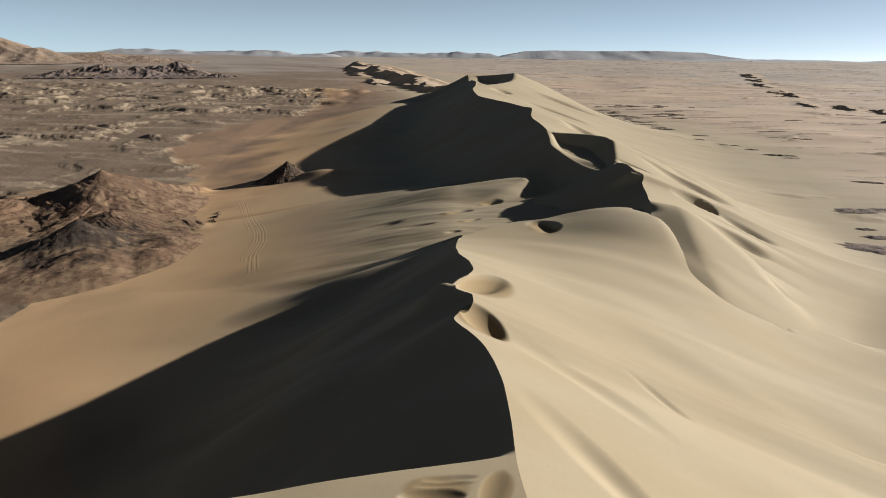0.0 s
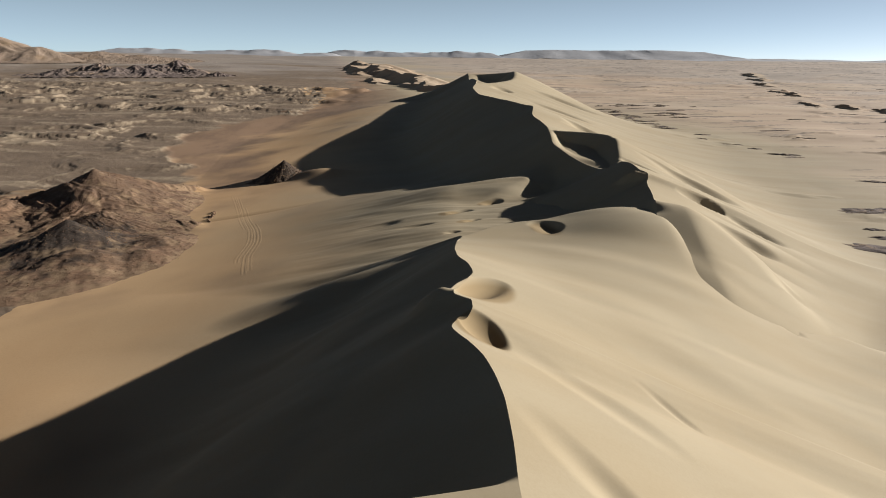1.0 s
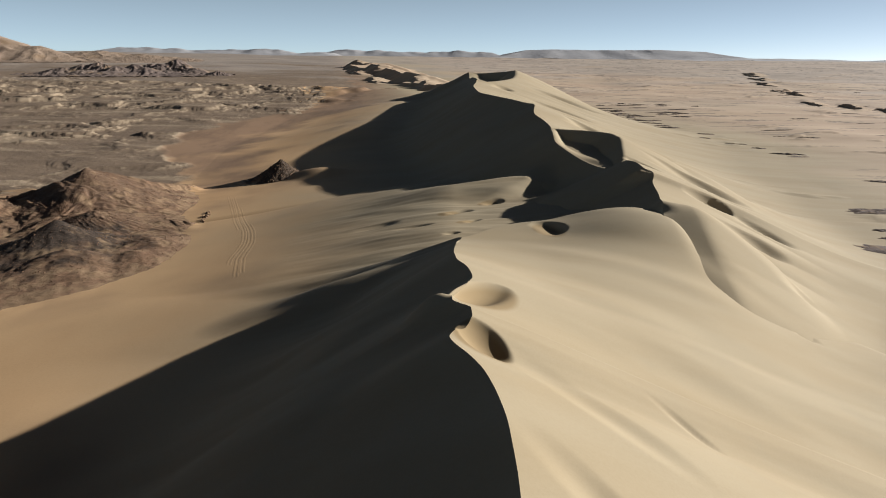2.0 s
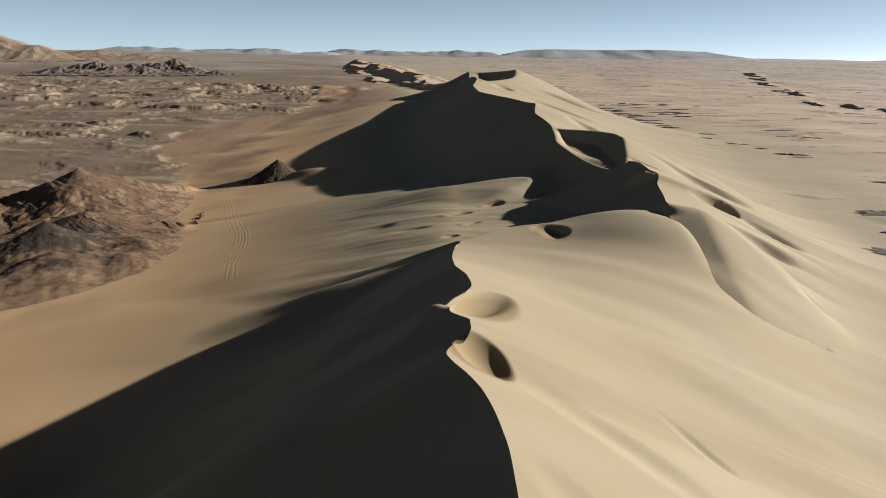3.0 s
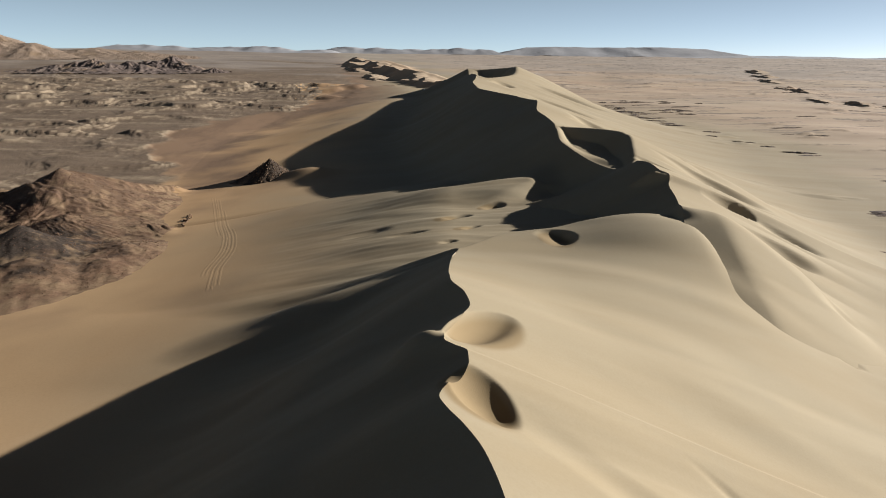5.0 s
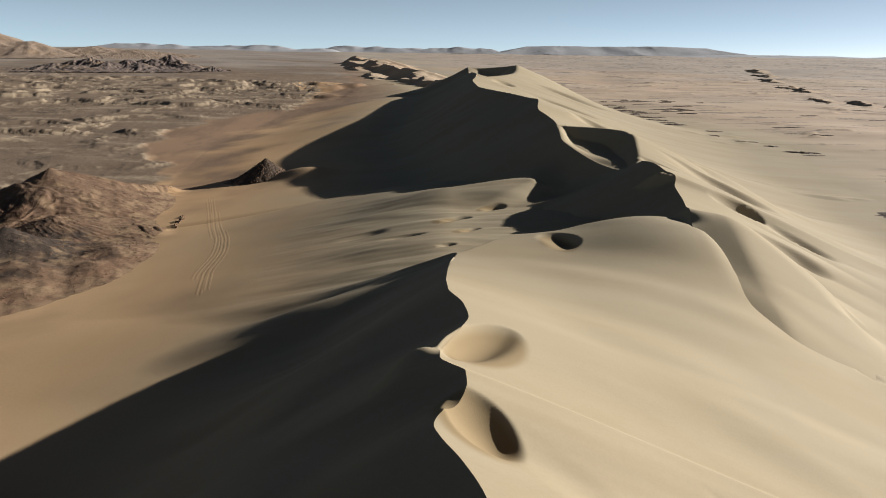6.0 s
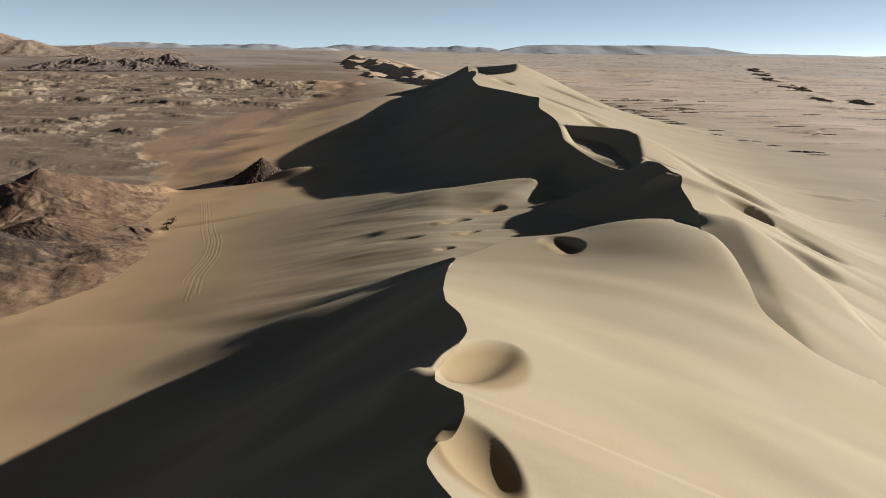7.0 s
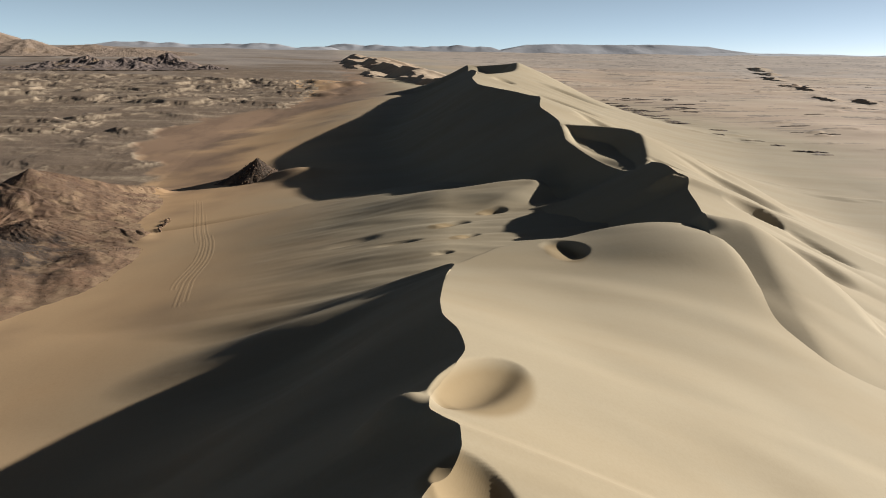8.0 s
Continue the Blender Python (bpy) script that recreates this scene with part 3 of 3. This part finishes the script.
for cx, cy, length, height, seed in ((1190, 2560, 190, 20, 31), (1090, 2280, 170, 17, 33), (985, 2030, 190, 17, 35), (880, 1720, 150, 13, 37), (825, 1540, 130, 14, 39), (735, 1300, 120, 12, 41), (775, 1245, 120, 14, 43), (800, 1170, 110, 11, 45), (680, 960, 90, 9, 47)):
    ridge_dune("small crescent sand dune alone on the pale plain", cx, cy, length * 1.1, height * 0.48, 0.2, seed, 6.0, "small far dunes")


# ---- hills ----
def hill(name, cx, cy, radius, peaks, rough, size, material, label, category="hill", rings=90, spokes=160, seed=1, group="", drift_low=0.0, ribs=1.0, talus=0.0, blunt=0.0):
    """A rocky hill: peaks (dx, dy, height, reach, and 1 for a crown of black rock) blended into one body, with ribs, gullies and broken rock; talus cuts fine runnels into its skirt."""
    q = np.linspace(0, 1, rings) ** 0.8 * radius
    a = np.linspace(0, 2 * math.pi, spokes, endpoint=False)
    qq, aa = np.meshgrid(q, a, indexing="ij")
    x, y = cx + qq * np.cos(aa), cy + qq * np.sin(aa)
    z = np.zeros_like(x)
    tall = max(p[2] for p in peaks)
    black = np.zeros_like(x)
    for dx, dy, h, reach, *crown in peaks:
        ex, ey = x - cx - dx, y - cy - dy
        d = np.sqrt(ex ** 2 + ey ** 2 + (blunt * reach) ** 2) - 0.6 * blunt * reach
        way = np.arctan2(ey, ex)
        rib = 0.05 * np.sin(way * 13 + 4 * fbm(x / size, y / size, seed + 2, 2)) + 0.08 * np.sin(way * 5 + seed)
        t = np.clip(1 - d / reach / (1 + 0.25 * ribs * fbm(np.cos(way) * 2, np.sin(way) * 2, seed + 4, 3) + ribs * rib * smooth(0.1, 0.5, d / reach)), 0, 1)
        if crown:
            black = np.maximum(black, crown[0] * (1 - smooth(0.32, 0.95, d / reach + 0.3 * fbm(x / 9, y / 9, seed + 31, 4))))
        z = smax(z, h * (0.55 * t ** 1.15 + 0.45 * t ** 2.2), 0.02 * tall + 0.10 * tall * ribs * (talus > 0) + 0.5 * blunt * tall)
    z = np.maximum(z - 0.01 * tall, 0)
    body = smooth(0.0, 0.10 * tall, z)
    ridged = 1 - np.abs(fbm(x / size, y / size, seed, 5, 0.55))
    z = z + body * rough * ((ridged - 0.75) * 0.9 + 0.5 * fbm(x / size * 3.1, y / size * 3.1, seed + 6, 4, 0.6))
    if talus:
        # runnels down the skirt, and broken ledges that stand out of it
        runnel = np.abs(fbm(aa * 26 + 0.8 * fbm(x / 9, y / 9, seed + 21, 2), qq / 26, seed + 22, 3))
        z = z - talus * (0.55 - runnel).clip(0, 1) * smooth(0.02, 0.12, z / tall) * (1 - smooth(0.25, 0.6, z / tall))
        crag = smooth(0.28, 0.36, fbm(x / 16, y / 11, seed + 23, 4)) * smooth(0.15, 0.35, z / tall)
        z = z + 0.6 * talus * crag * (0.7 + 0.9 * fbm(x / 2.2, y / 2.2, seed + 24, 3))
    drift = 0.65 * smooth(0.6, 0.95, 0.5 + 0.5 * fbm(x / size * 0.8, y / size * 0.8, seed + 8, 4) + drift_low * (1 - smooth(0, 0.4 * tall, z)))
    if talus:
        drift = np.maximum(drift * (1 - 0.8 * crag), 0.9 * (1 - smooth(0.2, 1.6, z + 0.8 * fbm(x / 7, y / 7, seed + 25, 3))))
    z = land(x, y) + z - 0.5 - 1.5 * smooth(0.92, 1.0, qq / radius)
    ob = sheet(name, x, y, z, material, True, {"drift": drift, "black": black})
    return tagged(ob, label, category, group)


big_hill = hill("rocky_hill", -196, 322, 118, [(-8, 42, 26, 70, 0.35), (24, -44, 15.5, 52, 0.95), (20, -5, 12, 66, 0.25), (50, 0, 6, 50), (-50, 10, 13, 76), (40, -66, 9, 66), (62, -38, 8, 60), (64, -58, 8, 54), (-10, -70, 6, 60)], 0.16, 7, red_rock,
     "red-brown rocky hill with two peaks and gullied flanks", rings=230, spokes=480, seed=5, drift_low=0.34, ribs=0.22, talus=0.6)
small_hill = hill("rocky_hill", -111.5, 438, 50, [(0, 0, 19.5, 36, 0.85), (-7, -2, 14, 30, 0.8), (5, -6, 12, 34, 0.4), (19, 2, 8, 34)], 0.3, 6, black_rock,
     "small dark cone of broken rock on the sand", rings=90, spokes=180, seed=9, drift_low=0.6, ribs=0.3, talus=0.5)
for cx, cy, radius, peaks, seed in (
        (-925, 1780, 190, [(-110, 0, 26, 95), (-66, 24, 36, 78), (-28, 32, 44, 84), (8, 0, 37, 80), (44, -16, 33, 80), (80, 16, 38, 72), (112, 8, 28, 76), (-20, -60, 20, 90), (50, -70, 17, 90)], 13),
        (-785, 1900, 170, [(-72, 24, 36, 84), (-32, 0, 38, 72), (0, 32, 50, 88), (36, 0, 34, 72), (72, -16, 26, 72), (10, -60, 16, 80)], 17),
        (-1075, 1810, 110, [(0, 0, 11, 84), (50, 16, 15, 66)], 19),
        (-640, 1850, 50, [(0, 0, 18, 40), (-24, 4, 9, 36)], 23)):
    hill("rocky_hill", cx, cy, radius, peaks, 3, 34, far_rock, "dark rugged rock hills far off on the plain", ribs=0.8, blunt=0.24, seed=seed, group="far dark hills", rings=80, spokes=200)
for cx, cy, radius, peaks, seed in (
        (-1850, 2650, 420, [(0, 0, 116, 360), (215, 0, 64, 200), (-200, 60, 60, 300)], 27),
        (-1460, 2900, 380, [(-60, 0, 42, 300), (130, 0, 28, 260)], 29)):
    hill("pale_hill", cx, cy, radius, peaks, 3, 90, pale_rock, "pale bare hills far off at the edge of the plain", blunt=0.15, seed=seed, group="far pale hills", rings=70, spokes=160)


def tableland(label, x0, x1, y0, depth, height, seed, slope=0.5, uneven=0.1):
    """A long flat-topped height at the horizon."""
    u, v = np.linspace(0, 1, 260), np.linspace(0, 1, 40)
    uu, vv = np.meshgrid(u, v, indexing="ij")
    x, y = x0 + uu * (x1 - x0), y0 + vv * depth
    edge = np.minimum(np.minimum(uu, 1 - uu) * (x1 - x0), np.minimum(vv, 1 - vv) * depth)
    edge = edge + 25 * fbm(x / 300, y / 300, seed, 2)
    z = np.minimum(height, slope * np.maximum(edge, 0)) * (1 + uneven * fbm(x / 260, y / 260, seed + 3, 3))
    return tagged(sheet("tableland", x, y, land(x, y) + z - 1.0, hazed_mesa_rock, False, {"drift": 0 * x}), label, "hill", "heights at the horizon")


# the horizon heights carry their haze in the rock colour
tableland("flat-topped tableland on the horizon, paled by haze in its colour", 330, 2060, 4420, 480, 58, 3, 0.25, 0.05)
tableland("flat-topped tableland on the horizon, paled by haze in its colour", 1500, 3300, 4100, 400, 26, 5, 0.06, 0.1)
tableland("low hills on the horizon, paled by haze in their colour", -900, 420, 4480, 300, 30, 7, 0.25, 0.5)
tableland("low hills on the horizon, paled by haze in their colour", -2300, -700, 4250, 300, 30, 9, 0.2, 0.5)


# ---- rock, stones and tracks ----
def rock_ledge(cx, cy, length, width, height, turn, seed, label, material, group):
    """A low ledge of broken dark rock sticking out of the sand."""
    q = np.linspace(0, 1, 16)
    a = np.linspace(0, 2 * math.pi, 40, endpoint=False)
    qq, aa = np.meshgrid(q, a, indexing="ij")
    edge = 1 + 0.45 * fbm(np.cos(aa) * 1.6, np.sin(aa) * 1.6, seed, 4)
    lx, ly = qq * edge * np.cos(aa) * length / 2, qq * edge * np.sin(aa) * width / 2
    c, t = math.cos(radians(turn)), math.sin(radians(turn))
    x, y = cx + lx * c - ly * t, cy + lx * t + ly * c
    z = height * (1 - smooth(0.55, 1.0, qq)) * (0.75 + 0.5 * fbm(x / 3.5, y / 3.5, seed + 2, 3)) - 0.5 * smooth(0.85, 1.0, qq)
    surface = land(x, y) + np.maximum(np.maximum(near_dune(x, y), long_dune(x, y)) - 0.3, 0)
    ob = sheet("rock_ledge", x, y, surface + z, material, True, {"drift": 0.7 * smooth(0.1, 0.5, fbm(x / 6, y / 6, seed + 4, 3))})
    return tagged(ob, label, "rock", group)


dice = random.Random(4)
for cx, cy, length, width, height in ((351, 654, 30, 9, 2.6), (338, 690, 16, 5, 1.6), (322, 712, 22, 5, 1.8), (300, 742, 14, 5, 1.5), (325, 801, 22, 7, 2.0), (272, 388, 58, 20, 2.4), (222, 298, 46, 18, 2.2), (243, 322, 30, 9, 1.6),
                                      (348, 502, 26, 8, 2.0), (445, 785, 30, 5, 1.8), (420, 560, 18, 5, 1.5), (500, 690, 26, 6, 1.7), (240, 340, 12, 4, 1.2)):
    rock_ledge(cx, cy, length, width, height * 0.55, dice.uniform(-14, 8), dice.randrange(900), "low dark rock ledge half buried in pale sand", far_rock, "rock ledges in the sand")
for n in range(46):
    cx, cy = dice.uniform(0, 1), dice.uniform(0, 1)
    y = 880 + 420 * cy
    x = 262 + 60 * (cy - 0.4) + cx * (70 + 150 * cy)
    rock_ledge(x, y, dice.uniform(14, 46), dice.uniform(5, 11), dice.uniform(0.6, 1.7), dice.uniform(-12, 12), dice.randrange(900), "low dark rock ledge on the eastern plain", far_rock, "rock ledges on the plain")
for n in range(26):
    y = dice.uniform(600, 1900)
    x = dice.uniform(0.5, 0.72) * y
    rock_ledge(x, y, dice.uniform(16, 50), dice.uniform(4, 9), dice.uniform(0.4, 1.0), dice.uniform(-10, 10), dice.randrange(900), "low dark rock ledge on the eastern plain", far_rock, "rock ledges on the plain")


def stone_shape(bm, place, size, rng):
    """One angular stone added to a bmesh."""
    made = bmesh.ops.create_icosphere(bm, subdivisions=1, radius=1.0)["verts"]
    turn = Euler((rng.uniform(0, 6), rng.uniform(0, 6), rng.uniform(0, 6))).to_matrix()
    stretch = Vector((rng.uniform(0.7, 1.4), rng.uniform(0.6, 1.1), rng.uniform(0.45, 0.8)))
    for v in made:
        p = v.co * rng.uniform(0.75, 1.15)
        v.co = place + turn @ Vector((p.x * stretch.x, p.y * stretch.y, p.z * stretch.z)) * size


def rubble(label, parent, count, inside, low, high, seed, material):
    """Loose stones strewn over a hill, resting in its surface."""
    rng = random.Random(seed)
    mesh = parent.data
    polys = len(mesh.polygons)
    shapes = []
    for n in range(5):
        bm = bmesh.new()
        stone_shape(bm, Vector((0, 0, 0)), 1.0, rng)
        bm.verts.ensure_lookup_table()
        shapes.append((np.array([v.co[:] for v in bm.verts]), [[v.index for v in f.verts] for f in bm.faces]))
        bm.free()
    points, faces = [], []
    total = 0
    while total < count:
        p = mesh.polygons[rng.randrange(polys)]
        c = p.center
        if not inside(c, p.normal):
            continue
        size = low + (high - low) * rng.random() ** 4
        co, fs = shapes[rng.randrange(5)]
        a = rng.uniform(0, 6.28)
        rot = np.array(((math.cos(a), -math.sin(a), 0), (math.sin(a), math.cos(a), 0), (0, 0, 1)))
        base = len(points)
        points.extend(map(tuple, co @ rot.T * size + np.array((c.x + rng.uniform(-0.6, 0.6), c.y + rng.uniform(-0.6, 0.6), c.z + 0.15 * size))))
        faces.extend([[base + i for i in f] for f in fs])
        total += 1
    data = bpy.data.meshes.new("loose_stones")
    data.from_pydata(points, [], faces)
    data.materials.append(material)
    return tagged(new("loose_stones", data), label, "stones", kind="stuff")


rubble("loose red-brown stones strewn over the rocky hill", big_hill, 14000, lambda c, n: c.z > -5 and c.x > -260, 0.08, 0.34, 3, red_rock)
rubble("loose dark stones strewn over the small cone", small_hill, 1500, lambda c, n: c.z > -4, 0.15, 0.55, 5, black_rock)

# a row of dark stones on the sand beside the hill's foot
stone_mesh = []
rng = random.Random(8)
for n in range(4):
    bm = bmesh.new()
    stone_shape(bm, Vector((0, 0, 0)), 1.0, rng)
    data = bpy.data.meshes.new("stone")
    bm.to_mesh(data)
    bm.free()
    data.materials.append(black_rock)
    stone_mesh.append(data)
for n in range(34):
    t = rng.random()
    x, y = -126.5 - 5 * t + rng.gauss(0, 0.7), 330 + 22 * t + rng.gauss(0, 0.8)
    size = rng.uniform(0.35, 1.0)
    z = float(land(np.array([x]), np.array([y]))[0] + max(near_dune(np.array([x]), np.array([y]))[0] - 0.3, long_dune(np.array([x]), np.array([y]))[0] - 0.3, 0))
    stone = new("stone", stone_mesh[n % 4])
    stone.matrix_world = pose(x, y, z + size * 0.2, 0, 0, rng.uniform(0, 360)) @ Matrix.Scale(size, 4)
    tagged(stone, "dark angular stone lying on ochre sand", "stone", "stones by the hill")


TRACK = [(205, -74), (222, -79), (240, -84), (248, -86), (268, -88), (290, -93.5), (321, -105.5), (359, -119.5), (397, -134), (425, -146)]


def tyre_track(shift, start, end, bend, seed):
    """One wheel's rut: a shallow groove between two low banks of pushed sand."""
    y = np.arange(start, end, 0.9)
    x = curve(TRACK, y) + shift + bend * np.sin((y - 240) / 60 + seed)
    across = np.array([-0.5, -0.26, -0.11, 0.11, 0.26, 0.5])
    lift = np.array([-0.026, 0.0, -0.004, -0.004, 0.0, -0.026])
    xx, yy = x[:, None] + across[None, :], y[:, None] + 0 * across[None, :]
    zz = land(xx, yy) + np.maximum(np.maximum(near_dune(xx, yy), long_dune(xx, yy)) - 0.3, 0) + lift[None, :] + 0.025
    return tagged(sheet("tyre_track", xx, yy, zz, sand, False, tints(xx, yy)), "long shallow wheel rut pressed into the sand", "track", "wheel ruts")


for n, (shift, start, end, bend) in enumerate(((0, 240, 386, 0.3), (1.5, 240, 386, 0.3), (-2.2, 300, 392, 0.5), (-0.7, 300, 392, 0.5), (2.6, 222, 352, 0.9), (4.1, 222, 352, 0.9),
                                               (5.2, 226, 310, 1.2), (6.7, 226, 310, 1.2))):
    tyre_track(shift, start, end, bend, n // 2)
